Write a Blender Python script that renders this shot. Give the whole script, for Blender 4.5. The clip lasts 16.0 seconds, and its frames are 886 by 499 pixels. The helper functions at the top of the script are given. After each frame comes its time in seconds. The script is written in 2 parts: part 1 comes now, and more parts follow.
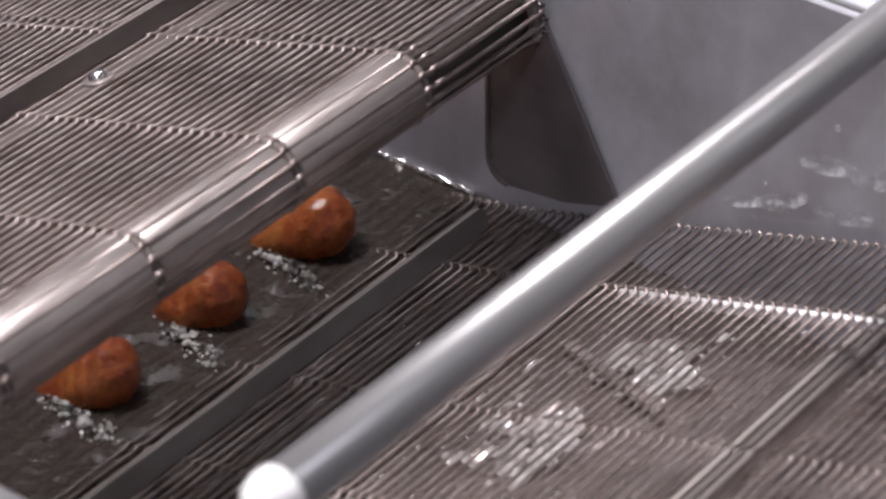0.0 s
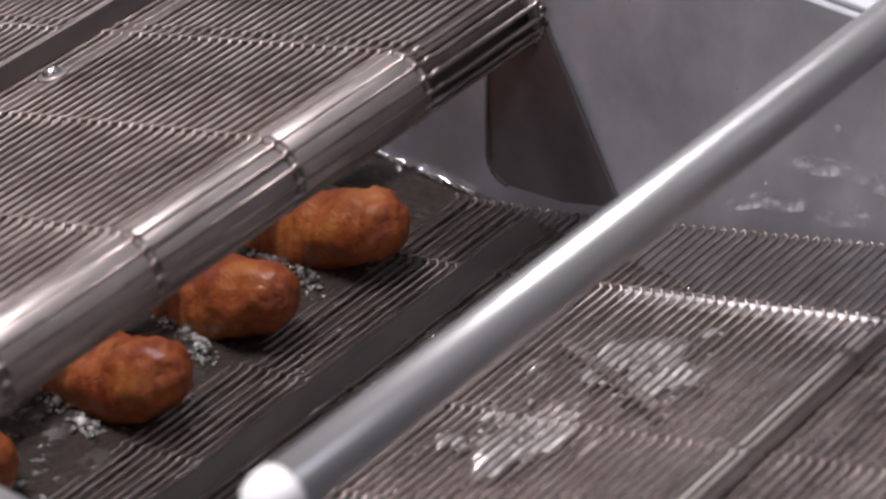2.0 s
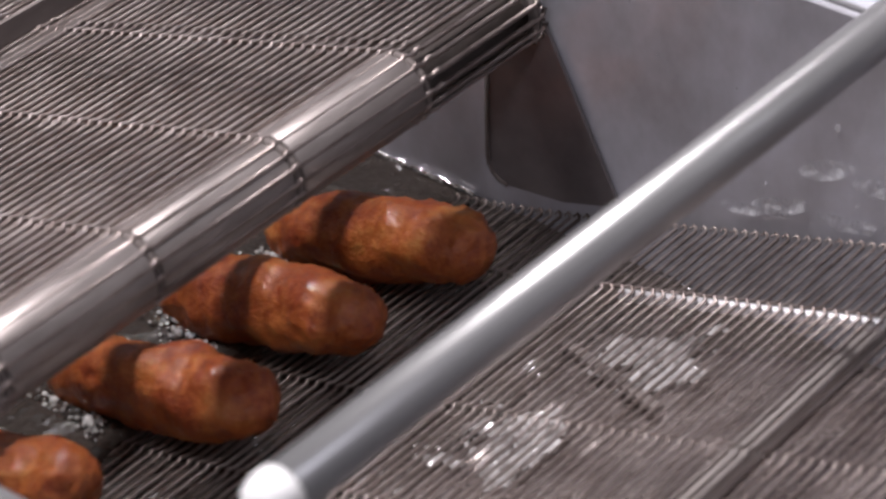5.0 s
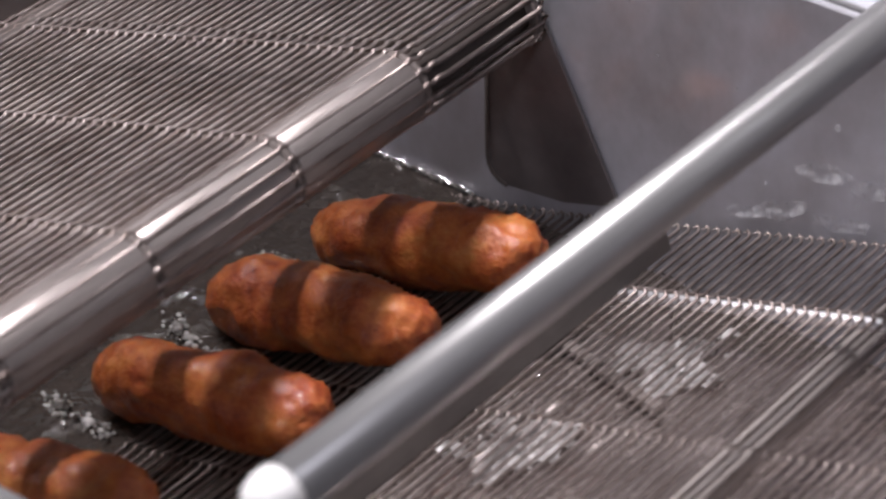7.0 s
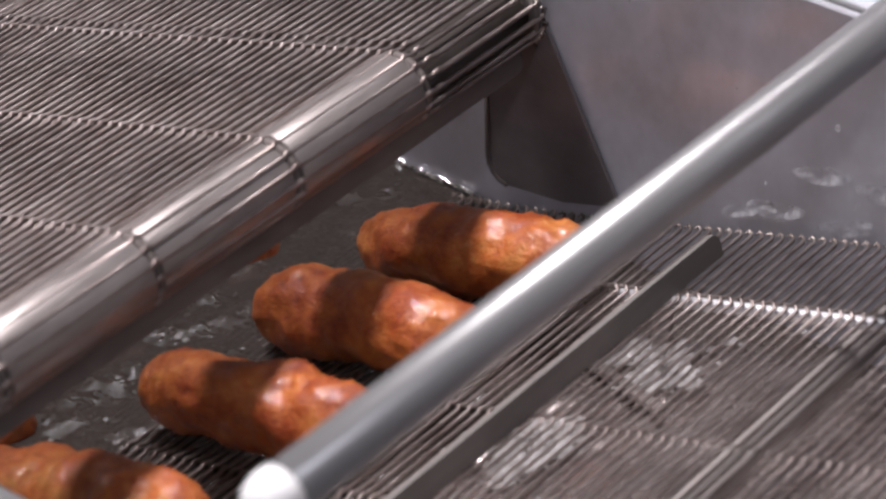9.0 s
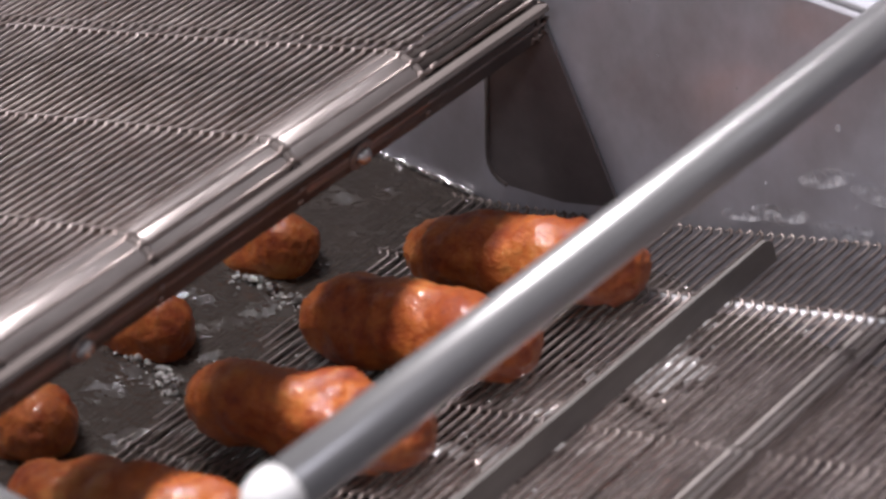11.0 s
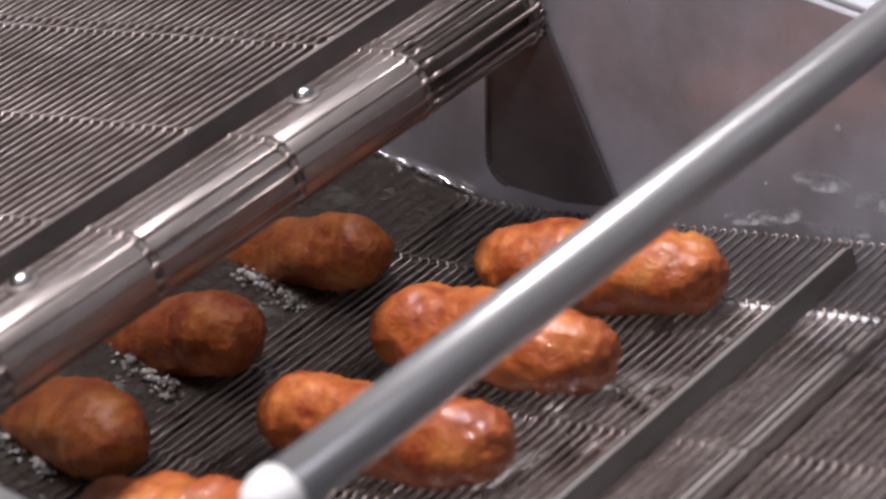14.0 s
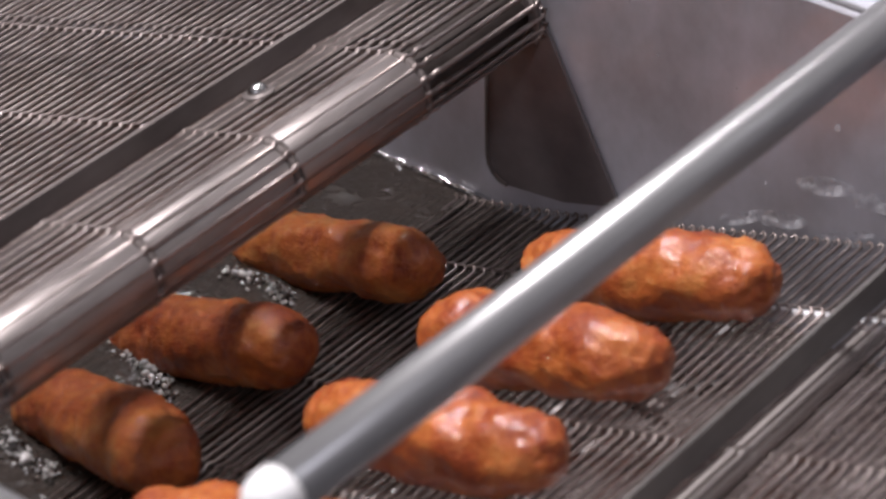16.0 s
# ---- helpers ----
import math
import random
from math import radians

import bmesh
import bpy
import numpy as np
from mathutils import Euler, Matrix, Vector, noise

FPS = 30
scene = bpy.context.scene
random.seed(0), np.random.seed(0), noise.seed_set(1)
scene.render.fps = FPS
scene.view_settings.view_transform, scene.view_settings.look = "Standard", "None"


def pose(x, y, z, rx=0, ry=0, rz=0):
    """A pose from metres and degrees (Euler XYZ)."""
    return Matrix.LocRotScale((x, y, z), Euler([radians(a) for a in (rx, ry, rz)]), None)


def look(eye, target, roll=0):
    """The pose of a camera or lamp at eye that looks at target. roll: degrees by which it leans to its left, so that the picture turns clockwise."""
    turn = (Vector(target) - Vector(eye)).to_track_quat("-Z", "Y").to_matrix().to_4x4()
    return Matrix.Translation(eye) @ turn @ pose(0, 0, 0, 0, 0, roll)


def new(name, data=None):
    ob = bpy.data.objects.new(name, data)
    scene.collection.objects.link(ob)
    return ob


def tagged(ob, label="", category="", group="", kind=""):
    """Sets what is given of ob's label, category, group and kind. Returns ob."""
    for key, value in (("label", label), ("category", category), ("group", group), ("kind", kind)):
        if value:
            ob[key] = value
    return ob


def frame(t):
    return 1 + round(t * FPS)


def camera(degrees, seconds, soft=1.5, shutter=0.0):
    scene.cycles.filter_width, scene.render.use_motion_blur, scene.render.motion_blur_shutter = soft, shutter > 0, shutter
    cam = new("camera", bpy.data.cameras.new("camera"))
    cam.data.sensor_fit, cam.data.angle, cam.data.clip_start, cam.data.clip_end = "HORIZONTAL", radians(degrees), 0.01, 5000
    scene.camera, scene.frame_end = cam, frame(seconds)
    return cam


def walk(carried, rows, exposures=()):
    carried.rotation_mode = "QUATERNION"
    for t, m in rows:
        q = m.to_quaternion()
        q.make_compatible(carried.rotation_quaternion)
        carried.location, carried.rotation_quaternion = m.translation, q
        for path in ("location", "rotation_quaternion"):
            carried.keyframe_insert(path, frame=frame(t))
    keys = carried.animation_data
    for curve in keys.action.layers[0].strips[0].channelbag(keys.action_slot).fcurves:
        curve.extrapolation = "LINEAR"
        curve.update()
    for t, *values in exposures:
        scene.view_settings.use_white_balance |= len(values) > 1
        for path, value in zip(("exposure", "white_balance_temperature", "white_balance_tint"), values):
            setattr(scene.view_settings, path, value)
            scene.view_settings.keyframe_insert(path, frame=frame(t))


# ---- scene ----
# ---- camera: stands still on a tripod, long lens, looking down over the outlet of the fryer ----
TILT, TURN, AWAY = radians(35), radians(37.5), 1.26
AIM = Vector((-math.sin(TURN) * math.cos(TILT), math.cos(TURN) * math.cos(TILT), -math.sin(TILT)))
EYE = -AWAY * AIM
cam = camera(16.7, 16.0, soft=2.7)
cam.data.dof.use_dof, cam.data.dof.focus_distance, cam.data.dof.aperture_fstop = True, 1.25, 10.5
walk(cam, [(0, look(EYE, (0, 0, 0))), (16, look(EYE, (0, 0, 0)))], exposures=[(0, 0.01), (2, -0.14), (5, -0.15), (10, -0.16), (16, -0.20)])

# ---- light: a dim factory hall under ceiling lamps ----
world = bpy.data.worlds.new("hall_air")
scene.world = world
world.use_nodes = True
world.node_tree.nodes["Background"].inputs[0].default_value = (0.56, 0.55, 0.68, 1)
world.node_tree.nodes["Background"].inputs[1].default_value = 0.07


def lamp(name, eye, target, size, size_y, power, colour):
    data = bpy.data.lights.new(name, "AREA")
    data.shape, data.size, data.size_y, data.energy, data.color = "RECTANGLE", size, size_y, power, colour
    ob = new(name, data)
    ob.matrix_world = look(eye, target)
    return ob


lamp("work_lamp", (-0.96, -0.22, 2.6), (0.05, -0.22, 0), 0.9, 0.39, 140, (1.0, 0.95, 0.995))
lamp("batten_lamp", (-1.02, 1.35, 2.75), (0, 1.35, 0), 3.2, 0.2, 52, (1.0, 0.955, 1.0))
lamp("ceiling_lamp", (-1.9, 1.3, 2.9), (-0.2, 1.3, 0), 2.6, 0.3, 6, (0.90, 0.91, 1.0))
lamp("ceiling_lamp", (1.6, 1.2, 2.9), (0.6, 0.4, 0), 0.6, 2.0, 8.5, (0.90, 0.91, 1.0))
# small added lamp, only to put glints on the sausages in the tube's shadow
lamp("added_glint_lamp", (-0.40, -0.12, 2.9), (-0.40, -0.12, 0), 0.11, 0.11, 5, (0.95, 0.95, 1.0))
# added fill from behind the camera, brightens the panel and gives glints
lamp("added_front_fill", (1.0, -3.0, 2.3), (0.2, -0.2, 0.05), 0.24, 0.24, 15, (0.86, 0.86, 1.0))


# ---- materials ----
def material(name):
    m = bpy.data.materials.new(name)
    m.use_nodes = True
    nt = m.node_tree
    return m, nt, nt.nodes["Principled BSDF"]


def noise_node(nt, scale, detail=4, rough=0.6, stretch=None, space="Object"):
    tc = nt.nodes.new("ShaderNodeTexCoord")
    n = nt.nodes.new("ShaderNodeTexNoise")
    n.inputs["Scale"].default_value, n.inputs["Detail"].default_value, n.inputs["Roughness"].default_value = scale, detail, rough
    if stretch:
        mp = nt.nodes.new("ShaderNodeMapping")
        mp.inputs["Scale"].default_value = stretch
        nt.links.new(tc.outputs[space], mp.inputs[0])
        nt.links.new(mp.outputs[0], n.inputs["Vector"])
    else:
        nt.links.new(tc.outputs[space], n.inputs["Vector"])
    return n


def ramp(nt, source, stops):
    r = nt.nodes.new("ShaderNodeValToRGB")
    while len(r.color_ramp.elements) < len(stops):
        r.color_ramp.elements.new(0.5)
    for el, (p, c) in zip(r.color_ramp.elements, stops):
        el.position = p
        el.color = (*c, 1) if len(c) == 3 else c
    nt.links.new(source, r.inputs[0])
    return r


def value(nt, source, lo, hi, a=0.3, b=0.7):
    r = nt.nodes.new("ShaderNodeMapRange")
    r.inputs["From Min"].default_value, r.inputs["From Max"].default_value = a, b
    r.inputs["To Min"].default_value, r.inputs["To Max"].default_value = lo, hi
    nt.links.new(source, r.inputs[0])
    return r.outputs[0]


def bump(nt, bsdf, source, strength, distance):
    b = nt.nodes.new("ShaderNodeBump")
    b.inputs["Strength"].default_value, b.inputs["Distance"].default_value = strength, distance
    nt.links.new(source, b.inputs["Height"])
    nt.links.new(b.outputs[0], bsdf.inputs["Normal"])
    return b


def steel(name, light, dark, rough, rough2, scale, stretch=None, metal=1.0, relief=0.0, vary=False):
    m, nt, p = material(name)
    n = noise_node(nt, scale, 5, 0.65, stretch)
    if vary:
        info, add = nt.nodes.new("ShaderNodeObjectInfo"), nt.nodes.new("ShaderNodeVectorMath")
        add.operation = "ADD"
        nt.links.new(n.inputs["Vector"].links[0].from_socket, add.inputs[0])
        nt.links.new(info.outputs["Random"], add.inputs[1])
        nt.links.new(add.outputs[0], n.inputs["Vector"])
    nt.links.new(ramp(nt, n.outputs[0], [(0.32, dark), (0.66, light)]).outputs[0], p.inputs["Base Color"])
    n2 = noise_node(nt, scale * 5, 3, 0.6, stretch)
    nt.links.new(value(nt, n2.outputs[0], rough, rough2), p.inputs["Roughness"])
    p.inputs["Metallic"].default_value = metal
    if relief:
        bump(nt, p, n2.outputs[0], relief, 0.001)
    return m


WIRE = steel("oily_wire", (0.40, 0.345, 0.325), (0.19, 0.148, 0.132), 0.32, 0.52, 38, vary=True)
ROLLER = steel("roller_steel", (0.23, 0.205, 0.19), (0.11, 0.095, 0.087), 0.36, 0.60, 45, (1, 0.25, 1), 0.75)
SLEEVE = steel("sleeve_steel", (0.31, 0.275, 0.26), (0.19, 0.163, 0.152), 0.30, 0.46, 40, (1, 0.25, 1), 0.62)
TUBE = steel("satin_tube", (0.33, 0.325, 0.323), (0.275, 0.27, 0.268), 0.29, 0.36, 14, (1, 0.2, 1), 0.6)
FLIGHT = steel("flight_steel", (0.175, 0.150, 0.140), (0.10, 0.083, 0.076), 0.60, 0.80, 35, (1, 0.3, 1), 0.05)
FLIGHT.node_tree.nodes["Principled BSDF"].inputs["Specular IOR Level"].default_value = 0.15
GREY_FLIGHT = steel("grey_flight_steel", (0.215, 0.20, 0.186), (0.13, 0.116, 0.107), 0.50, 0.70, 35, (1, 0.3, 1), 0.2)
# darker than the flight steel: the foot plate's shade is put into the colour
FOOT = steel("shade_dark_steel", (0.13, 0.11, 0.10), (0.065, 0.052, 0.047), 0.35, 0.55, 40, (1, 0.3, 1), 0.6)
BOLT = steel("bright_bolt", (0.62, 0.60, 0.58), (0.45, 0.43, 0.42), 0.18, 0.30, 60)
PLATE = steel("bracket_steel", (0.21, 0.187, 0.187), (0.13, 0.112, 0.113), 0.30, 0.45, 22, None, 0.4)
PANEL = steel("wet_panel_steel", (0.58, 0.58, 0.64), (0.36, 0.35, 0.365), 0.30, 0.50, 16, (1, 1, 0.7), 0.22, 0.06)
PANEL.node_tree.nodes["Principled BSDF"].inputs["Coat Weight"].default_value = 1.0
PANEL.node_tree.nodes["Principled BSDF"].inputs["Coat Roughness"].default_value = 0.07
PAN = steel("wet_pan_steel", (0.50, 0.435, 0.41), (0.30, 0.245, 0.225), 0.10, 0.34, 16, (1, 1, 1), 0.85, 0.0)
DARK = steel("tank_bottom_steel", (0.20, 0.18, 0.165), (0.10, 0.09, 0.08), 0.4, 0.6, 12)
PALE = steel("pale_tube", (0.36, 0.32, 0.30), (0.27, 0.237, 0.22), 0.75, 0.9, 25, (1, 0.2, 1), 0.0)
KNOB, knt, kp = material("white_plastic")
kn = noise_node(knt, 60)
knt.links.new(ramp(knt, kn.outputs[0], [(0.3, (0.76, 0.75, 0.74)), (0.7, (0.84, 0.83, 0.82))]).outputs[0], kp.inputs["Base Color"])
kp.inputs["Roughness"].default_value = 0.35


def oil_material():
    m, nt, p = material("frying_oil")
    nt.nodes.remove(p)
    out = nt.nodes["Material Output"]
    clear = nt.nodes.new("ShaderNodeBsdfTransparent")
    clear.inputs[0].default_value = (0.34, 0.28, 0.235, 1)
    murk = nt.nodes.new("ShaderNodeBsdfDiffuse")
    murk.inputs[0].default_value = (0.085, 0.070, 0.061, 1)
    body = nt.nodes.new("ShaderNodeMixShader")
    body.inputs[0].default_value = 0.66
    gloss = nt.nodes.new("ShaderNodeBsdfGlossy")
    gloss.inputs["Roughness"].default_value = 0.05
    fr = nt.nodes.new("ShaderNodeFresnel")
    fr.inputs[0].default_value = 1.47
    n = noise_node(nt, 55, 3, 0.55)
    b = nt.nodes.new("ShaderNodeBump")
    b.inputs["Strength"].default_value, b.inputs["Distance"].default_value = 0.85, 0.005
    nt.links.new(n.outputs[0], b.inputs["Height"])
    nt.links.new(b.outputs[0], gloss.inputs["Normal"])
    nt.links.new(b.outputs[0], fr.inputs["Normal"])
    mix = nt.nodes.new("ShaderNodeMixShader")
    nt.links.new(clear.outputs[0], body.inputs[1])
    nt.links.new(murk.outputs[0], body.inputs[2])
    nt.links.new(fr.outputs[0], mix.inputs[0])
    nt.links.new(body.outputs[0], mix.inputs[1])
    nt.links.new(gloss.outputs[0], mix.inputs[2])
    nt.links.new(mix.outputs[0], out.inputs[0])
    return m


OIL = oil_material()


def crust_material():
    m, nt, p = material("fried_crust")
    n = noise_node(nt, 45, 6, 0.7)
    n2 = noise_node(nt, 230, 4, 0.65)
    mixn = nt.nodes.new("ShaderNodeMath")
    mixn.operation = "MULTIPLY_ADD"
    mixn.inputs[1].default_value = 0.35
    nt.links.new(n2.outputs[0], mixn.inputs[0])
    nt.links.new(n.outputs[0], mixn.inputs[2])
    info = nt.nodes.new("ShaderNodeObjectInfo")
    shift = nt.nodes.new("ShaderNodeMath")
    shift.operation = "MULTIPLY_ADD"
    shift.inputs[1].default_value = 0.07
    nt.links.new(info.outputs["Random"], shift.inputs[0])
    nt.links.new(mixn.outputs[0], shift.inputs[2])
    r = ramp(nt, shift.outputs[0], [(0.42, (0.080, 0.013, 0.007)), (0.58, (0.235, 0.042, 0.011)), (0.76, (0.395, 0.110, 0.025)), (0.96, (0.51, 0.210, 0.060))])
    nt.links.new(r.outputs[0], p.inputs["Base Color"])
    nt.links.new(value(nt, n2.outputs[0], 0.34, 0.58), p.inputs["Roughness"])
    p.inputs["Specular IOR Level"].default_value = 0.3
    p.inputs["Coat Weight"].default_value = 0.5
    p.inputs["Coat Roughness"].default_value = 0.04
    p.inputs["Subsurface Weight"].default_value = 0.25
    p.inputs["Subsurface Radius"].default_value = (0.004, 0.0015, 0.0006)
    n3 = noise_node(nt, 520, 3, 0.6)
    rough = nt.nodes.new("ShaderNodeMath")
    rough.operation = "MULTIPLY_ADD"
    rough.inputs[1].default_value = 0.30
    nt.links.new(n3.outputs[0], rough.inputs[0])
    nt.links.new(mixn.outputs[0], rough.inputs[2])
    bump(nt, p, rough.outputs[0], 0.8, 0.0022)
    wet = noise_node(nt, 260, 3, 0.5)
    b = nt.nodes.new("ShaderNodeBump")
    b.inputs["Strength"].default_value, b.inputs["Distance"].default_value = 0.55, 0.0024
    nt.links.new(wet.outputs[0], b.inputs["Height"])
    nt.links.new(b.outputs[0], p.inputs["Coat Normal"])
    return m


CRUST = crust_material()


def foam_material():
    m, nt, p = material("oil_foam")
    p.inputs["Base Color"].default_value = (0.90, 0.87, 0.84, 1)
    p.inputs["Roughness"].default_value = 0.02
    geo = nt.nodes.new("ShaderNodeNewGeometry")
    nt.links.new(value(nt, geo.outputs["Random Per Island"], 1.0, 0.30, 0.35, 1.0), p.inputs["Transmission Weight"])
    p.inputs["IOR"].default_value = 1.25
    p.inputs["Coat Weight"].default_value = 1.0
    p.inputs["Coat Roughness"].default_value = 0.03
    return m


FOAM = foam_material()


def plain(name, a, b, scale, rough):
    m, nt, p = material(name)
    n = noise_node(nt, scale, 5)
    nt.links.new(ramp(nt, n.outputs[0], [(0.3, a), (0.7, b)]).outputs[0], p.inputs["Base Color"])
    p.inputs["Roughness"].default_value = rough
    return m


HALL = plain("hall_paint", (0.38, 0.38, 0.41), (0.46, 0.46, 0.48), 1.5, 0.7)
FLOOR = plain("hall_concrete", (0.16, 0.16, 0.16), (0.26, 0.25, 0.25), 3, 0.6)


# ---- mesh tools ----
def mesh_of(name, bm, mat, smooth=False):
    me = bpy.data.meshes.new(name)
    bmesh.ops.recalc_face_normals(bm, faces=bm.faces)
    for f in bm.faces:
        f.smooth = smooth
    bm.to_mesh(me)
    bm.free()
    me.materials.append(mat)
    return me


def part(name, bm, mat, parent=None, label="", smooth=False):
    """One bmesh as one mesh object, under a thing if one is given."""
    ob = new(name, mesh_of(name, bm, mat, smooth))
    if parent:
        ob.parent = parent
    return tagged(ob, label)


def add_box(bm, x0, x1, y0, y1, z0, z1, bevel=0.0):
    v = [bm.verts.new((x, y, z)) for x in (x0, x1) for y in (y0, y1) for z in (z0, z1)]
    fs = [bm.faces.new([v[i] for i in q]) for q in ((0, 1, 3, 2), (4, 6, 7, 5), (0, 4, 5, 1), (2, 3, 7, 6), (0, 2, 6, 4), (1, 5, 7, 3))]
    if bevel:
        es = list({e for f in fs for e in f.edges})
        bmesh.ops.bevel(bm, geom=es, offset=bevel, segments=2, affect="EDGES", profile=0.5)


def box(*a, bevel=0.0):
    bm = bmesh.new()
    add_box(bm, *a, bevel=bevel)
    return bm


def add_tube(bm, pts, r, sides=6, caps=True):
    """A round rod along a line of points; r is a number or one number per point."""
    pts = [Vector(p) for p in pts]
    rs = r if isinstance(r, (list, tuple)) else [r] * len(pts)
    rings = []
    for i, p in enumerate(pts):
        d = (pts[min(i + 1, len(pts) - 1)] - pts[max(i - 1, 0)]).normalized()
        side = Vector((1, 0, 0)) if abs(d.x) < 0.8 else Vector((0, 0, 1))
        a = (side - d * side.dot(d)).normalized()
        b = d.cross(a)
        rings.append([bm.verts.new(p + rs[i] * (math.cos(2 * math.pi * k / sides) * a + math.sin(2 * math.pi * k / sides) * b)) for k in range(sides)])
    for q, w in zip(rings, rings[1:]):
        for k in range(sides):
            bm.faces.new((q[k], q[(k + 1) % sides], w[(k + 1) % sides], w[k]))
    if caps:
        bm.faces.new(rings[0][::-1])
        bm.faces.new(rings[-1])


def rod(pts, r, sides=24):
    bm = bmesh.new()
    add_tube(bm, pts, r, sides)
    return bm


def sheet_xz(outline, y0, y1, bevel=0.0006):
    """A plate with an outline in x and z and a thickness in y."""
    bm = bmesh.new()
    a = [bm.verts.new((x, y0, z)) for x, z in outline]
    b = [bm.verts.new((x, y1, z)) for x, z in outline]
    bm.faces.new(a)
    bm.faces.new(b[::-1])
    n = len(outline)
    for i in range(n):
        bm.faces.new((a[i], b[i], b[(i + 1) % n], a[(i + 1) % n]))
    return bm


def empty(name, m=None):
    ob = new(name)
    if m:
        ob.matrix_basis = m
    return ob


# ---- the plan ----
FAR, NEAR = 0.042, -0.330          # the belts' two edges
WALL = 0.047                       # inner face of the tank's far wall
OIL_Z = -0.0045
PITCH_LOW, PITCH_UP = 0.0050, 0.0058
LEAN_UP = radians(17)
AXIS = (0.006, 0.0995)             # the upper belt's end roller, x and z
R_UP = 0.0145


def run(t):
    """How far both belts have gone after t seconds."""
    return 0.0139 * t - 0.00006 * t * t


def low_lean(s):
    def ease(t):
        t = min(max(t, 0), 1)
        return t * t * (3 - 2 * t)
    rise = 10 + 7.7 * ease((s + 0.07) / 0.15)
    dive = 35 * ease((-0.012 - s) / 0.075)
    return radians((rise + dive) * (1 - ease((-0.13 - s) / 0.07)))


STEP = 0.002
LOW = {0: (0.0, 0.0)}
for i in range(0, 400):
    a = low_lean((i + 0.5) * STEP)
    LOW[i + 1] = (LOW[i][0] + STEP * math.cos(a), LOW[i][1] + STEP * math.sin(a))
    a = low_lean(-(i + 0.5) * STEP)
    LOW[-i - 1] = (LOW[-i][0] - STEP * math.cos(a), LOW[-i][1] - STEP * math.sin(a))


def low_place(s, up=0.0):
    """x, z and lean in radians of the lower belt at the length s along it, up metres above it."""
    i = math.floor(s / STEP)
    f = s / STEP - i
    x, z = ((1 - f) * LOW[i][k] + f * LOW[i + 1][k] for k in (0, 1))
    a = low_lean(s)
    return x - up * math.sin(a), z + up * math.cos(a), a


def low_pose(s, y=0.0, up=0.0, turn=0.0):
    x, z, a = low_place(s, up)
    return pose(x, y, z, 0, -math.degrees(a), turn)


def lying_pose(s, y, up, turn):
    """A stiff thing 0.08 m between its two rests, lying on the bent belt."""
    (x0, z0, _), (x1, z1, _) = low_place(s - 0.042), low_place(s + 0.042)
    xm, zm, _ = low_place(s)
    a = math.atan2(z1 - z0, x1 - x0)
    x, z = 0.6 * xm + 0.2 * (x0 + x1), max(0.6 * zm + 0.2 * (z0 + z1), 0.0 * zm + 0.5 * (z0 + z1))
    return pose(x - up * math.sin(a), y, z + up * math.cos(a), 0, -math.degrees(a), turn)


def up_pose(u, y=0.0):
    """A pose on the upper belt, u metres past the top of its end roller; z points out of the belt."""
    top = math.pi / 2 + LEAN_UP
    phi = top + min(max(u / R_UP, -math.pi), 0)
    x, z = AXIS[0] + R_UP * math.cos(phi), AXIS[1] + R_UP * math.sin(phi)
    run = u if u > 0 else max(-u - math.pi * R_UP, 0)
    return pose(x - run * math.cos(LEAN_UP), y, z - run * math.sin(LEAN_UP), 0, 90 - math.degrees(phi), 0)


def wire_mesh(name, pitch, columns, y0, y1, r):
    """One wire of a flat wire belt: straight across, hooked round its neighbour at each column."""
    pts = [(0, y0, 0)]
    for c, hook in columns:
        if y0 + 0.006 < c < y1 - 0.006:
            pts += [(0, c - 0.0022, 0), (-0.10 * pitch, c - 0.0015, 0.0008 * hook), (-0.34 * pitch * hook, c - 0.0007, 0.0017 * hook), (-0.42 * pitch * hook, c, 0.0012 * hook),
                    (-0.34 * pitch * hook, c + 0.0007, 0.0004), (-0.10 * pitch, c + 0.0015, 0.0002), (0, c + 0.0022, 0)]
    pts += [(0, y1 - 0.003, 0), (-0.2 * pitch, y1 - 0.0012, 0.0008), (-0.55 * pitch, y1, 0.0010), (-0.8 * pitch, y1 - 0.0014, 0.0002)]
    bm = bmesh.new()
    add_tube(bm, pts, r, 6)
    return mesh_of(name, bm, WIRE, True)


MOVING = []                        # object, place function of seconds


# ---- hall ----
def hall():
    for name, dims, mat in (("floor", (-3, 3.5, -3.5, 3, -1.0, -0.9), FLOOR), ("ceiling", (-3, 3.5, -3.5, 3, 3.0, 3.1), HALL),
                            ("wall_north", (-3, 3.5, 3, 3.1, -0.9, 3), HALL), ("wall_south", (-3, 3.5, -3.6, -3.5, -0.9, 3), HALL),
                            ("wall_west", (-3.1, -3, -3.5, 3, -0.9, 3), HALL), ("wall_east", (3.5, 3.6, -3.5, 3, -0.9, 3), HALL)):
        tagged(part(name, box(*dims), mat), "plain grey painted hall surface round the fryer", "hall", kind="structure")


hall()


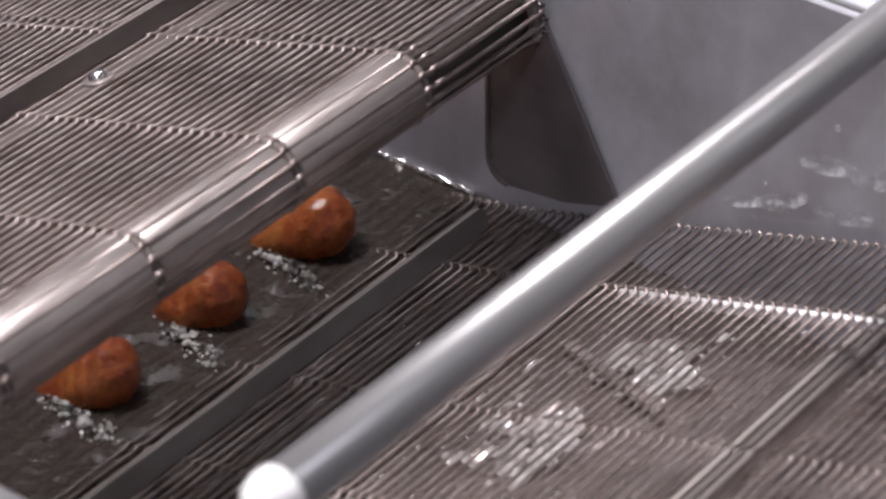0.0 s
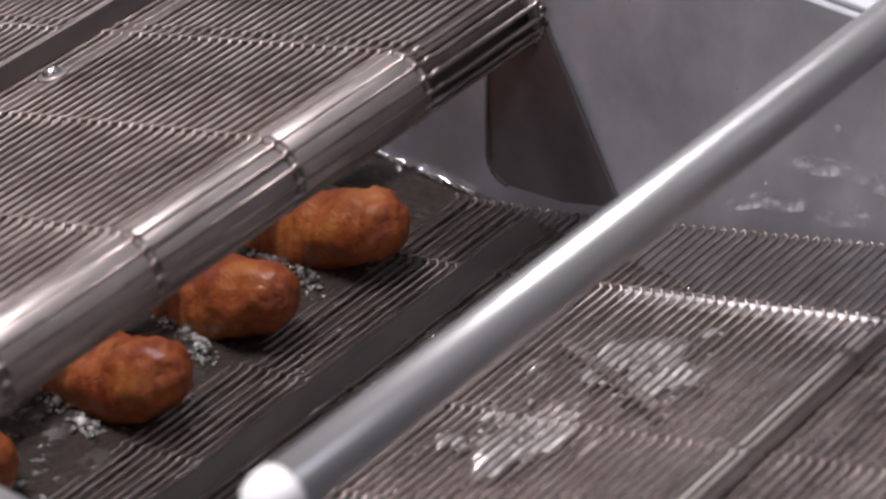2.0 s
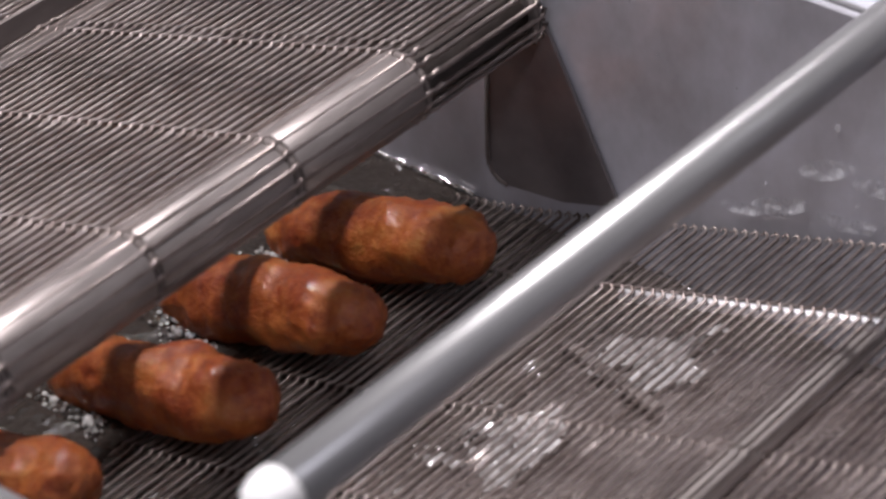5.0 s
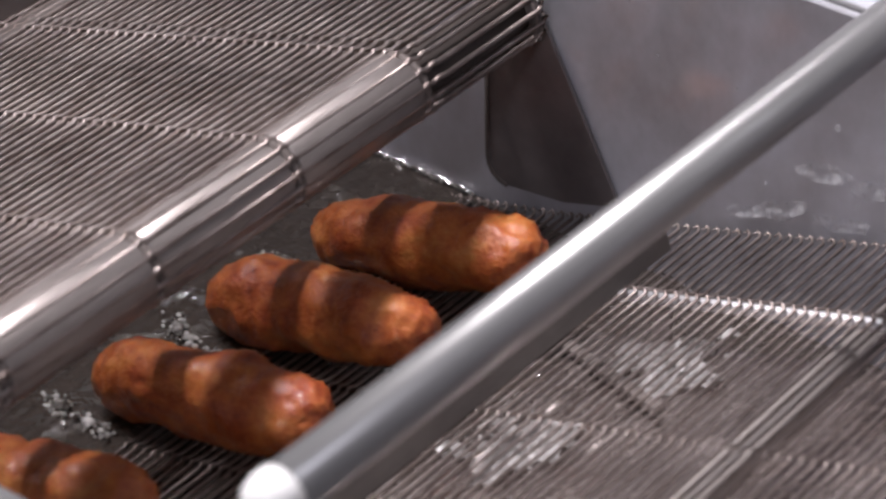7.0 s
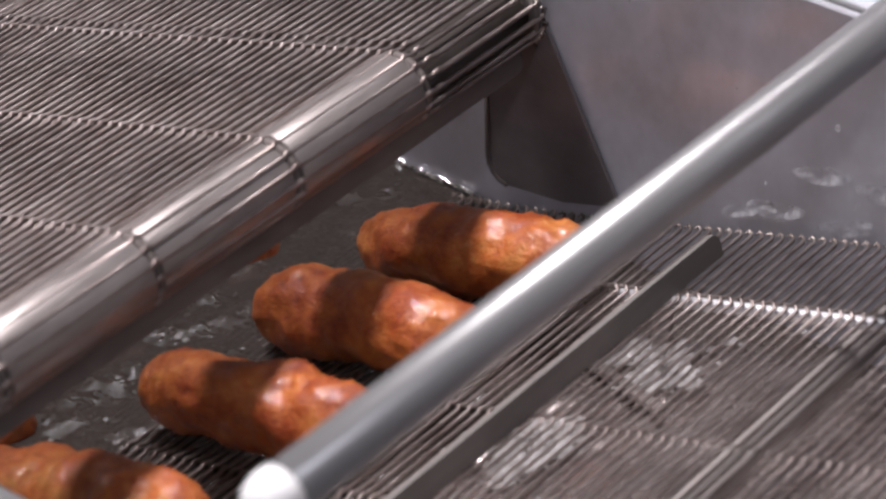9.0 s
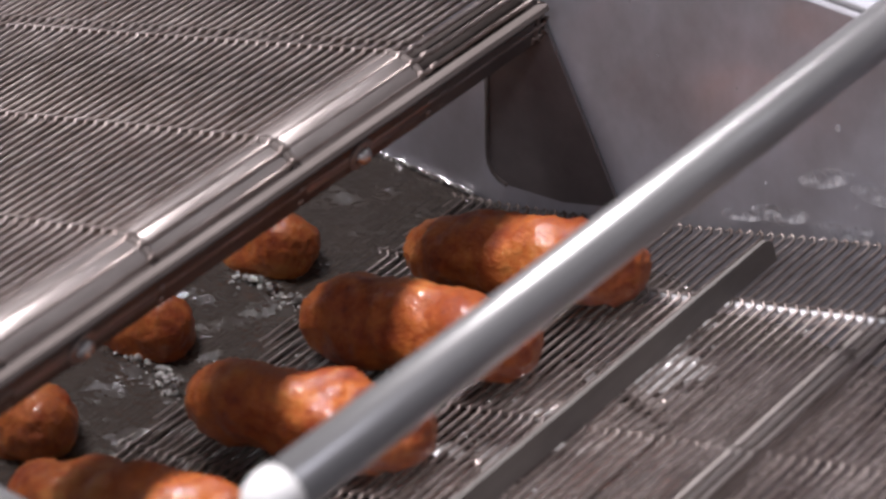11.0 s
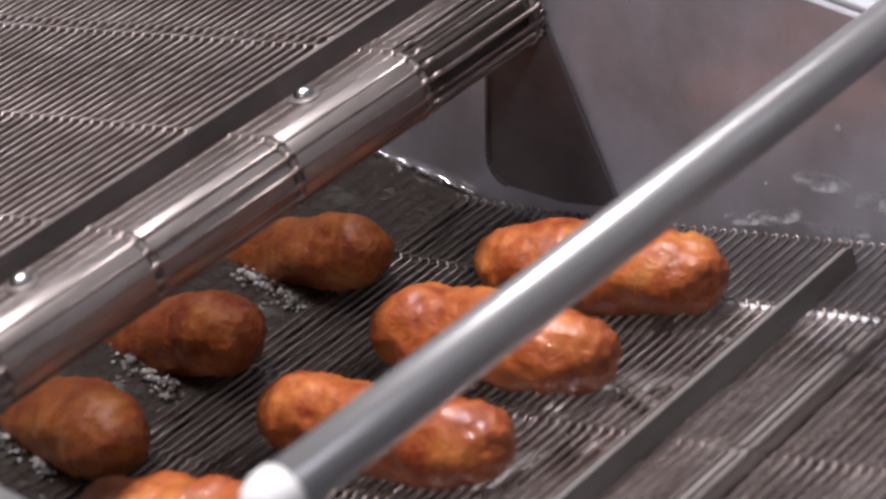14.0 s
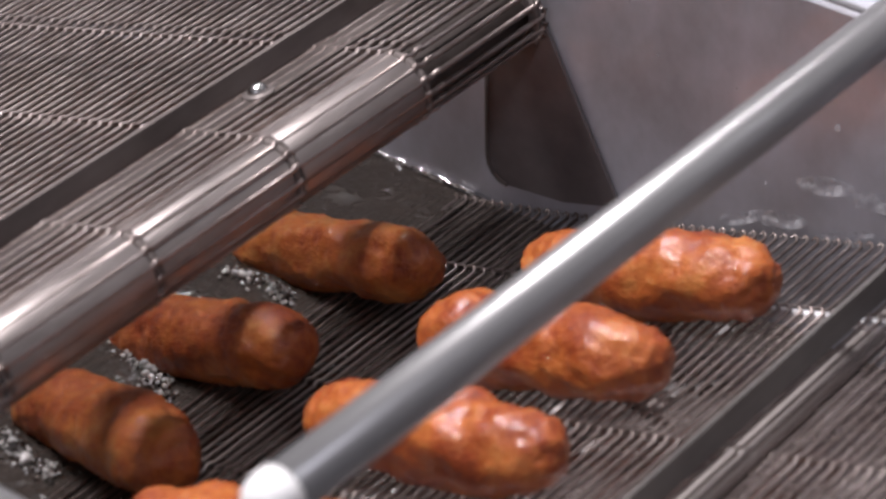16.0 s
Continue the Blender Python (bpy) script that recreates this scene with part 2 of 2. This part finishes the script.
# ---- tank, oil ----
def tank():
    t = tagged(empty("fryer_tank", pose(0, 0, 0)), "open stainless steel fryer tank with wet oily walls", "fryer")
    part("far_panel", box(-0.62, 0.55, WALL, WALL + 0.002, -0.16, 0.147), PANEL, t, "wet grey stainless side panel")
    lip = bmesh.new()
    add_tube(lip, [(-0.62, WALL + 0.003, 0.150), (0.55, WALL + 0.003, 0.1485)], 0.0013, 10)
    part("rim", lip, TUBE, t, "bright rolled steel rim", True)
    part("near_panel", box(-0.62, 0.55, NEAR - 0.012, NEAR - 0.010, -0.16, 0.02), PANEL, t)
    part("end_panel", box(-0.622, -0.62, NEAR - 0.012, WALL + 0.002, -0.16, 0.10), PANEL, t)
    part("end_panel", box(0.55, 0.552, NEAR - 0.012, WALL + 0.002, -0.16, 0.10), PANEL, t)
    part("bottom", box(-0.622, 0.552, NEAR - 0.012, WALL + 0.002, -0.164, -0.16), DARK, t, "dark oily tank bottom")
    for x in (-0.55, 0.45):
        for y in (NEAR, WALL - 0.03):
            part("leg", box(x, x + 0.04, y, y + 0.03, -0.9, -0.164), PANEL, t)
    # outer shelf beyond the rim
    part("shelf", box(-0.62, 0.55, WALL + 0.008, WALL + 0.30, 0.118, 0.122), PANEL, t, "grey steel ledge behind the rim")
    return t


tank()

ob = bmesh.new()
bmesh.ops.create_grid(ob, x_segments=390, y_segments=130, size=0.5)
for v in ob.verts:
    v.co.x = -0.035 + v.co.x * 1.168
    v.co.y = (NEAR - 0.009 + WALL - 0.001) / 2 + v.co.y * (WALL - NEAR + 0.007)
    v.co.z = OIL_Z + 0.0020 * noise.noise(Vector((v.co.x * 45, v.co.y * 45, 3))) + 0.0011 * noise.noise(Vector((v.co.x * 105, v.co.y * 105, 7)))
tagged(part("oil", ob, OIL, smooth=True), "dark brown rippled frying oil in the tank", "oil", kind="structure")


# wet drip pan under the rising belt
def drip_pan():
    bm = bmesh.new()
    nx, ny = 170, 150
    grid = []
    for i in range(nx + 1):
        x = 0.084 + 0.42 * i / nx
        row = []
        for k in range(ny + 1):
            y = NEAR + 0.004 + (-0.006 - NEAR - 0.004) * k / ny
            z = 0.024 + 0.3185 * (x - 0.0845) - 0.026
            z += 0.0012 * noise.noise(Vector((x * 60, y * 34, 0))) + 0.0007 * noise.noise(Vector((x * 150, y * 90, 4)))
            wet = math.exp(-((x - 0.125) ** 2 / 0.0007 + (y + 0.030) ** 2 / 0.0009)) + math.exp(-((x - 0.108) ** 2 / 0.0006 + (y + 0.095) ** 2 / 0.0012))
            z += wet * (0.0060 * noise.noise(Vector((x * 95, y * 60, 9))) + 0.0016 * noise.noise(Vector((x * 210, y * 150, 2))))
            row.append(bm.verts.new((x, y, z)))
        grid.append(row)
    for a, b in zip(grid, grid[1:]):
        for k in range(ny):
            bm.faces.new((a[k], b[k], b[k + 1], a[k + 1]))
    edge = [e for e in bm.edges if e.is_boundary]
    down = bmesh.ops.extrude_edge_only(bm, edges=edge)
    bmesh.ops.translate(bm, verts=[v for v in down["geom"] if isinstance(v, bmesh.types.BMVert)], vec=(0, 0, -0.004))
    return tagged(part("drip_pan", bm, PAN, smooth=True), "wet rippled steel drip pan under the wire belt", "drip pan")


drip_pan()


# ---- lower belt ----
LOW_COLUMNS = [(-0.255, 0.35), (-0.172, 0.35), (-0.1075, 0.4), (-0.0105, 0.85)]


def flight_plate(end, tall):
    """An upright bar across the belt with a rounded upper corner at its far end."""
    prof = [(NEAR + 0.01, 0.0012), (NEAR + 0.01, tall)] + [(end - 0.005 + 0.005 * math.sin(q), tall - 0.005 + 0.005 * math.cos(q)) for q in (0, 0.4, 0.8, 1.2, 1.57)] + [(end, 0.0012)]
    bm = bmesh.new()
    a = [bm.verts.new((-0.0011, y, z)) for y, z in prof]
    b = [bm.verts.new((0.0011, y, z)) for y, z in prof]
    bm.faces.new(a)
    bm.faces.new(b[::-1])
    for i in range(len(prof)):
        j = (i + 1) % len(prof)
        bm.faces.new((a[i], b[i], b[j], a[j]))
    return bm


def lower_belt():
    belt = tagged(empty("wire_belt", pose(0, 0, 0)), "flat stainless wire mesh conveyor belt rising out of the oil", "conveyor belt")
    me = wire_mesh("wire", PITCH_LOW, LOW_COLUMNS, NEAR, FAR, 0.00080)
    for i in range(-98, 78):
        w = new("wire", me)
        w.parent = belt
        MOVING.append((w, lambda t, s=i * PITCH_LOW: low_pose(s + run(t))))
    # flight: an upright bar
    bm = flight_plate(0.021, 0.0120)
    fl = part("flight_bar", bm, GREY_FLIGHT, belt, "grey steel flight bar across the belt")
    MOVING.append((fl, lambda t: low_pose(0.008 + run(t))))
    return belt


lower_belt()


# ---- upper belt with its end roller ----
UP_COLUMNS = [FAR - 0.0775 * k for k in range(1, 5)]


def upper_belt():
    belt = tagged(empty("upper_wire_belt", pose(0, 0, 0)), "stainless wire mesh hold-down belt turning over an end roller", "conveyor belt")
    me = wire_mesh("wire", PITCH_UP, [(c, 0.42) for c in UP_COLUMNS[::-1]] + [(UP_COLUMNS[0] + 0.008, 0.22)], NEAR, FAR - 0.002, 0.00118)
    for i in range(-78, 78):
        w = new("wire", me)
        w.parent = belt
        MOVING.append((w, lambda t, u=i * PITCH_UP: up_pose(u + run(t))))
    for start, foot in ((0.1365, 0.1218), (-0.1655, -0.1752)):
        fl = part("flight_bar", flight_plate(FAR - 0.006, 0.0104), FLIGHT, belt, "dark steel flight bar across the belt")
        MOVING.append((fl, lambda t, u=start: up_pose(u + run(t))))
        bm = box(-0.0065, 0.0065, NEAR + 0.01, FAR - 0.010, 0.0, 0.0007)
        plate = part("foot_plate", bm, FOOT, belt, "flat foot plate of the flight among the wires, shade put into its dark colour")
        for y in (-0.0790, -0.2325):
            washer = part("washer", rod([(0, 0, 0.0006), (0, 0, 0.0016), (0, 0, 0.0019)], [0.0066, 0.0066, 0.0060], 28), SLEEVE, plate, "steel washer", True)
            washer.matrix_basis = pose(0, y, 0)
            bolt = bmesh.new()
            bmesh.ops.create_uvsphere(bolt, u_segments=20, v_segments=12, radius=0.0042)
            for v in bolt.verts:
                v.co.z = max(v.co.z, -0.0003) * 0.85
            part("bolt", bolt, BOLT, plate, "shiny round bolt head", True).matrix_basis = pose(0, y, 0.0018)
        MOVING.append((plate, lambda t, u=foot: up_pose(u + run(t))))
    # the end roller: a core with sleeves of slightly different gauge between the link columns
    ends = [FAR - 0.006] + UP_COLUMNS + [NEAR + 0.005]
    roller = part("end_roller", rod([(AXIS[0], ends[-1], AXIS[1]), (AXIS[0], ends[0], AXIS[1])], R_UP - 0.0035, 48), FOOT, belt, "worn brownish steel end roller", True)
    for k, (y1, y0) in enumerate(zip(ends, ends[1:])):
        if k:
            gauge = R_UP + (0.0009, 0.0003, 0.0009, 0.0005)[k - 1]
            part("sleeve", rod([(AXIS[0], y0 + 0.0022, AXIS[1]), (AXIS[0], y0 + 0.003, AXIS[1]), (AXIS[0], y1 - 0.003, AXIS[1]), (AXIS[0], y1 - 0.0022, AXIS[1])], [gauge - 0.0006, gauge, gauge, gauge - 0.0006], 72), SLEEVE, roller, "worn bright steel sleeve", True)
    for c in UP_COLUMNS + [FAR - 0.006]:
        part("collar", rod([(AXIS[0], c - 0.0014, AXIS[1]), (AXIS[0], c + 0.0014, AXIS[1])], R_UP + 0.0006, 40), FLIGHT, roller, "dark collar", True)
    part("shaft", rod([(AXIS[0], NEAR - 0.009, AXIS[1]), (AXIS[0], WALL - 0.0005, AXIS[1])], 0.005, 16), ROLLER, belt, smooth=True)
    return belt


upper_belt()

# bracket plate that carries the roller's far end
outline = [(-0.0115, 0.125), (-0.0092, 0.0215), (-0.0085, 0.0175), (-0.0062, 0.0138), (-0.003, 0.0112), (0.0013, 0.0100), (0.030, 0.0130), (0.0585, 0.0220), (0.0133, 0.1049), (0.006, 0.121), (-0.006, 0.125)]
pl = tagged(empty("side_bracket", pose(0, 0, 0)), "dark oily steel bracket plate on the tank wall", "bracket")
part("plate", sheet_xz(outline, 0.0432, 0.0445), PLATE, pl)
# shade line at the plate's left edge, built as a dark rod
lip = [(-0.0113, 0.116), (-0.0092, 0.0215), (-0.0085, 0.0175), (-0.0062, 0.0138), (-0.003, 0.0112), (0.0013, 0.0100)]
part("edge_shade", rod([(x, 0.0430, z) for x, z in lip], 0.0010, 8), FLIGHT, pl, "dark line of shade at the plate's edge, built as a thin rod", True)
part("spacer", rod([(0.008, 0.0445, 0.085), (0.008, WALL + 0.001, 0.085)], 0.004, 12), PLATE, pl)
part("spacer", rod([(0.03, 0.0445, 0.03), (0.03, WALL + 0.001, 0.03)], 0.004, 12), PLATE, pl)


# ---- cross tube above the belt ----
TX, TZ = 0.1764, 0.1550
ct = tagged(empty("cross_tube", pose(TX, 0, TZ, 0, 0, -0.6)), "satin steel cross tube with white rounded end cap", "tube")
part("pipe", rod([(0, -0.306, 0), (0, 0.30, 0)], 0.0093, 40), TUBE, ct, smooth=True)
part("end_cap", rod([(0, -0.3035, 0), (0, -0.3075, 0), (0, -0.3125, 0), (0, -0.3155, 0), (0, -0.317, 0)], [0.0098, 0.0098, 0.0086, 0.0058, 0.0020], 32), KNOB, ct, "white plastic end cap", True)
part("bracket", box(-0.006, 0.006, 0.051, 0.075, -0.0332, -0.0090, bevel=0.001), PANEL, ct)

# dark diagonal stripe built as a flat bar, and support tube, under the rising belt
sb = tagged(empty("dark_stripe", pose(0.1143, -0.0423, 0.0125, 0, -17.7, -30)), "dark diagonal stripe under the wire belt, built as a flat bar", "bar")
part("bar", box(-0.044, 0.044, -0.0026, 0.0026, -0.0015, 0.0015, bevel=0.0004), FLIGHT, sb)
st = tagged(empty("support_tube", pose(0.1970, 0, 0.0372)), "pale steel support tube under the wire belt", "tube")
part("pipe", rod([(0, NEAR - 0.009, 0), (0, WALL, 0)], 0.0062, 20), PALE, st, smooth=True)

# thin bright wires that stay in place under the belt; the wall one is a built highlight
LINK_GLINT = steel("link_glint_steel", (0.86, 0.85, 0.87), (0.70, 0.69, 0.71), 0.38, 0.50, 60, None, 0.7)
BRIGHT = steel("bright_wire", (0.85, 0.84, 0.84), (0.70, 0.69, 0.68), 0.12, 0.25, 80)


def glint_wire(pts, r, label):
    tagged(part("glint_wire", rod(pts, r, 8), BRIGHT, smooth=True), label, "wire", "guide wires")


for pts in ([(0.1001, 0.0095, 0.0267), (0.1119, 0.0051, 0.0305), (0.1259, -0.0036, 0.0350)], [(0.1760, -0.0270, 0.0510), (0.1883, -0.0219, 0.0549), (0.1953, -0.0157, 0.0572)],
            [(0.0265, -0.0122, 0.0040), (0.0436, -0.0214, 0.0088)]):
    glint_wire(pts, 0.0005, "thin bright steel wire under the conveyor belt")
# highlight on the oil's edge at the wall, built as a wavy bright rod
glint_wire([(-0.074 + 0.056 * k / 28, WALL - 0.0014 + 0.0004 * math.sin(k * 1.7), OIL_Z + 0.0014 + 0.0005 * math.sin(k * 1.1)) for k in range(29)], 0.0008, "highlight on the oil's edge along the tank wall, built as a bright rod")

# bright rod added under the rising belt's far column of links, to brighten its beads
rail = tagged(empty("link_glint_rod", pose(0, -0.0105, 0)), "bright round rod added under the belt to brighten its far link column", "rail")
part("rod", rod([(low_place(q, -0.0031)[0], 0, low_place(q, -0.0031)[1]) for q in (0.10, 0.15, 0.20, 0.25, 0.30, 0.36)], 0.0026, 16), LINK_GLINT, rail, smooth=True)
for q in (0.12, 0.33):
    x, z, _ = low_place(q, -0.0055)
    part("bracket", box(x - 0.004, x + 0.004, -0.0015, 0.0015, z - 0.030, z, bevel=0.0004), PALE, rail)

# near rail
nr = tagged(empty("near_rail", pose(0, -0.3165, 0.100)), "bright steel rail along the fryer's near side", "rail")
part("pipe", rod([(-0.6, 0, 0), (0.30, 0, 0)], 0.008, 24), TUBE, nr, smooth=True)
for x in (-0.5, 0.25):
    part("post", rod([(x, 0, 0), (x, 0, -0.26)], 0.005, 14), TUBE, nr, smooth=True)


# ---- fried products ----
def product_mesh(seed, length=0.114, r=0.0174):
    bm = bmesh.new()
    rings, sides = 72, 56
    verts = []
    off = Vector((seed * 3.7, seed * 1.3, seed * 2.1))
    for i in range(rings + 1):
        q = math.pi * i / rings
        along = math.copysign(abs(math.cos(q)) ** 0.85, -math.cos(q))
        xx = along * length / 2
        rr = r * max(1 - abs(along) ** 5, 0) ** 0.48
        body = max(1 - (2 * abs(xx) / length) ** 6, 0)
        rr *= 1 + 0.12 * body * noise.noise(Vector((xx * 30, seed * 1.7, 0)))
        ring = []
        bend = 0.0015 * math.sin(3 * xx / length + seed)
        for k in range(sides):
            a = 2 * math.pi * k / sides
            if i in (0, rings):
                ring.append(bm.verts.new((xx, bend, 0)))
                continue
            p = Vector((xx, rr * math.cos(a), rr * 0.96 * math.sin(a)))
            d = (0.0012 + 0.0020 * body) * noise.noise(p * 60 + off) + 0.0012 * noise.noise(p * 170 + off) + 0.0006 * noise.noise(p * 420 + off)
            p += Vector((0.3 * math.copysign(1, xx) if abs(xx) > length * 0.45 else 0, math.cos(a), math.sin(a))) * d
            p.y += bend
            ring.append(bm.verts.new(p))
        verts.append(ring)
    for a, b in zip(verts, verts[1:]):
        for k in range(sides):
            bm.faces.new((a[k], a[(k + 1) % sides], b[(k + 1) % sides], b[k]))
    bmesh.ops.remove_doubles(bm, verts=bm.verts, dist=0.00002)
    return mesh_of("fried_sausage", bm, CRUST, True)


PRODUCTS = [  # length along the belt at the start, lane, height, turn, roll
    (-0.0785, -0.025, 0.0170, 2, 0), (-0.0840, -0.087, 0.0170, 1, 40), (-0.0828, -0.1530, 0.0170, 2, 100), (-0.1030, -0.230, 0.0170, 3, 200),
    (-0.2275, -0.041, 0.0165, -3, 150), (-0.2310, -0.114, 0.0165, -4, 60), (-0.2225, -0.185, 0.0165, -15, 10)]
for n, (s0, y, up, turn, roll) in enumerate(PRODUCTS):
    ob = new("fried_sausage", product_mesh(n + 1))
    tagged(ob, "orange-brown deep-fried battered sausage, glistening with oil", "fried sausage", "sausages on the belt")
    MOVING.append((ob, lambda t, s=s0, y=y, up=up, q=turn, r=roll: lying_pose(s + run(t), y, up, q) @ pose(0, 0, 0, r, 0, 0)))


# ---- foam and drops of oil, films for wall reflections ----
def beads(name, places, mat, flat=(1, 1, 0.7)):
    """Small flattened beads of oil: x, y, z and radius each."""
    bm = bmesh.new()
    for x, y, z, r in places:
        bmesh.ops.create_icosphere(bm, subdivisions=1 if r < 0.001 else 2, radius=r, matrix=Matrix.Translation((x, y, z)) @ Matrix.Diagonal((*flat, 1)))
    return part(name, bm, mat, smooth=True)


rng = random.Random(5)
def ease(t, a, b):
    t = min(max((t - a) / (b - a), 0), 1)
    return t * t * (3 - 2 * t)


def froth_material(name, body):
    m, nt, p = material(name)
    p.inputs["Alpha"].default_value = body
    n = noise_node(nt, 120, 5, 0.65)
    nt.links.new(ramp(nt, n.outputs[0], [(0.36, (0.24, 0.215, 0.205)), (0.64, (0.58, 0.555, 0.545))]).outputs[0], p.inputs["Base Color"])
    nt.links.new(value(nt, n.outputs[0], 0.08, 0.30), p.inputs["Roughness"])
    p.inputs["Coat Weight"].default_value = 0.5
    p.inputs["Coat Roughness"].default_value = 0.05
    return m


FROTH = froth_material("oil_froth", 0.8)


# pale broken colour for painted reflections on the wall; the oil drops share it
def wall_gleam_material():
    m, nt, p = material("wall_gleam_and_drops")
    n = noise_node(nt, 170, 5, 0.65, (1, 0.5, 1))
    nt.links.new(ramp(nt, n.outputs[0], [(0.35, (0.62, 0.62, 0.66)), (0.65, (0.86, 0.86, 0.88))]).outputs[0], p.inputs["Base Color"])
    nt.links.new(value(nt, n.outputs[0], 0.05, 0.55, 0.42, 0.62), p.inputs["Alpha"])
    p.inputs["Roughness"].default_value = 0.12
    return m


GLEAM_AND_DROPS = wall_gleam_material()


def froth(spread, seed, slope=0.3185, tall=1.0, count=60):
    """A crumpled ragged film of frothing oil with clear beads on it."""
    bm = bmesh.new()
    side = 64
    grid = {}
    for i in range(side + 1):
        for k in range(side + 1):
            px, py = spread * 2.6 * (i / side - 0.5), spread * 2.6 * (k / side - 0.5)
            far = math.hypot(px / 1.1, py) / spread + 0.75 * noise.noise(Vector((px * 55, py * 55, seed))) + 0.30 * noise.noise(Vector((px * 160, py * 160, seed)))
            if far < 0.80:
                grid[i, k] = bm.verts.new((px, py, slope * px + tall * (0.0008 + 0.0042 * noise.noise(Vector((px * 110, py * 70, seed))) + 0.0016 * noise.noise(Vector((px * 260, py * 200, seed))))))
    for i, k in list(grid):
        q = [(i, k), (i + 1, k), (i + 1, k + 1), (i, k + 1)]
        if all(c in grid for c in q):
            bm.faces.new([grid[c] for c in q])
    bmesh.ops.delete(bm, geom=[v for v in bm.verts if not v.link_faces], context="VERTS")
    for k in range(count):
        q, d = rng.uniform(0, 2 * math.pi), abs(rng.gauss(0, 0.5)) * spread
        px, py = 1.1 * d * math.cos(q), d * math.sin(q)
        bmesh.ops.create_icosphere(bm, subdivisions=1, radius=rng.choice((0.0005, 0.0008, 0.0012)), matrix=Matrix.Translation((px, py, slope * px + 0.001 * tall)) @ Matrix.Diagonal((1.3, 1, 0.6, 1)))
    return bm


def bubbles(count, long, wide):
    """A patch of clear oil bubbles, large ones in the middle, thinning out towards its ends."""
    bm = bmesh.new()
    for k in range(count):
        px, py = rng.gauss(0, long), rng.gauss(0, wide)
        near = math.exp(-(px / long) ** 2 - (py / wide) ** 2)
        r = rng.uniform(0.0005, 0.0009) + 0.0018 * near * rng.random() ** 2
        bmesh.ops.create_icosphere(bm, subdivisions=2, radius=r, matrix=Matrix.Translation((px, py - 14 * px * px, 0.3 * r + 0.0012 * near * rng.random())) @ Matrix.Diagonal((rng.uniform(0.8, 1.5), rng.uniform(0.8, 1.3), 0.85, 1)))
    return bm


for n, (x, first, second) in enumerate(((-0.044, -0.044, -0.059), (-0.046, -0.105, -0.131), (-0.048, -0.169, -0.198))):
    for piece in range(4):
        fo = tagged(part("oil_foam", bubbles(42, 0.0052, 0.0028), FOAM, smooth=True), "bright bubbling oil foam along a frying sausage", "foam", "foam patches", "stuff")
        MOVING.append((fo, lambda t, x=x, a=first, b=second, n=n, p=piece: pose(
            x + 0.0085 * (p - 1.5) + 0.003 * math.sin(1.9 * t + n + 2 * p), a + (b - a) * ease(t, 8.5, 11.5) - 0.0018 * p + 0.0018 * math.sin(2.7 * t + 2 * n + p),
            OIL_Z + 0.0006 - 0.0034 * ease(t, 7, 8.5) * (1 - ease(t, 10, 11.5)), 0, 0, -14 + 16 * math.sin(1.3 * t + n + p))))
for n, (x, y, spread) in enumerate(((0.125, -0.030, 0.027), (0.108, -0.095, 0.026))):
    fo = tagged(part("oil_splash", froth(spread, n * 7.3 + 2), FROTH, smooth=True), "pale crumpled froth of splashing oil on the drip pan", "splash", "oil splashes", "stuff")
    MOVING.append((fo, lambda t, x=x, y=y, n=n: pose(x + 0.003 * math.sin(2.1 * t + n), y + 0.003 * math.sin(2.9 * t + 2 * n), 0.3185 * (x - 0.0845) + 0.0010, 0, 0, 12 * math.sin(1.3 * t + n))))
# row of clear beads standing in for the highlight on the oil's edge
pts = []
for k in range(90):
    x = -0.074 + 0.056 * k / 89
    pts.append((x, WALL - 0.0012 - 0.0008 * rng.random(), OIL_Z + 0.0009 + 0.0005 * math.sin(k * 0.9), rng.choice((0.0006, 0.0009, 0.0011))))
tagged(beads("oil_edge_glint", pts, FOAM), "bright highlight line of the oil's edge along the tank wall, built of clear beads", "foam", kind="stuff")
pts = [(0.155, WALL - 0.0005, 0.097, 0.0011), (0.128, WALL - 0.0005, 0.110, 0.001)]
for k in range(16):
    pts.append((rng.uniform(0.03, 0.30), WALL - 0.0003, rng.uniform(0.05, 0.14), rng.choice((0.0004, 0.0005, 0.0007))))
tagged(beads("oil_drops", pts, GLEAM_AND_DROPS, (1, 0.22, 1.4)), "small oil drops on the tank wall", "drops", kind="stuff")

# reflections of froth and belt in the panel, painted as pale films that slide slowly
for n, (x, z, spread) in enumerate(((0.112, 0.046, 0.0075), (0.133, 0.053, 0.008), (0.148, 0.076, 0.009), (0.162, 0.060, 0.009), (0.176, 0.081, 0.008), (0.186, 0.066, 0.008), (0.198, 0.092, 0.010))):
    film = froth(spread, n * 4.1 + 31, 0.0, 0.35, 0)
    for v in film.verts:
        v.co.x, v.co.y = 1.7 * v.co.x + 0.5 * v.co.y, 0.62 * v.co.y
    fo = tagged(part("oil_splash", film, GLEAM_AND_DROPS, smooth=True), "pale film painted for reflections of froth and belt in the wet tank wall", "splash", "wall splashes", "stuff")
    MOVING.append((fo, lambda t, x=x, z=z, n=n: pose(x + 0.0015 * math.sin(1.1 * t + n), WALL - 0.0006, z - 0.0006 * t, 90, 0, 0) @ pose(0, 0, 0, 0, 0, 12 + 8 * math.sin(0.9 * t + 2 * n))))


def motions():
    for ob, place in MOVING:
        walk(ob, [(float(t), place(float(t))) for t in range(17)])


motions()
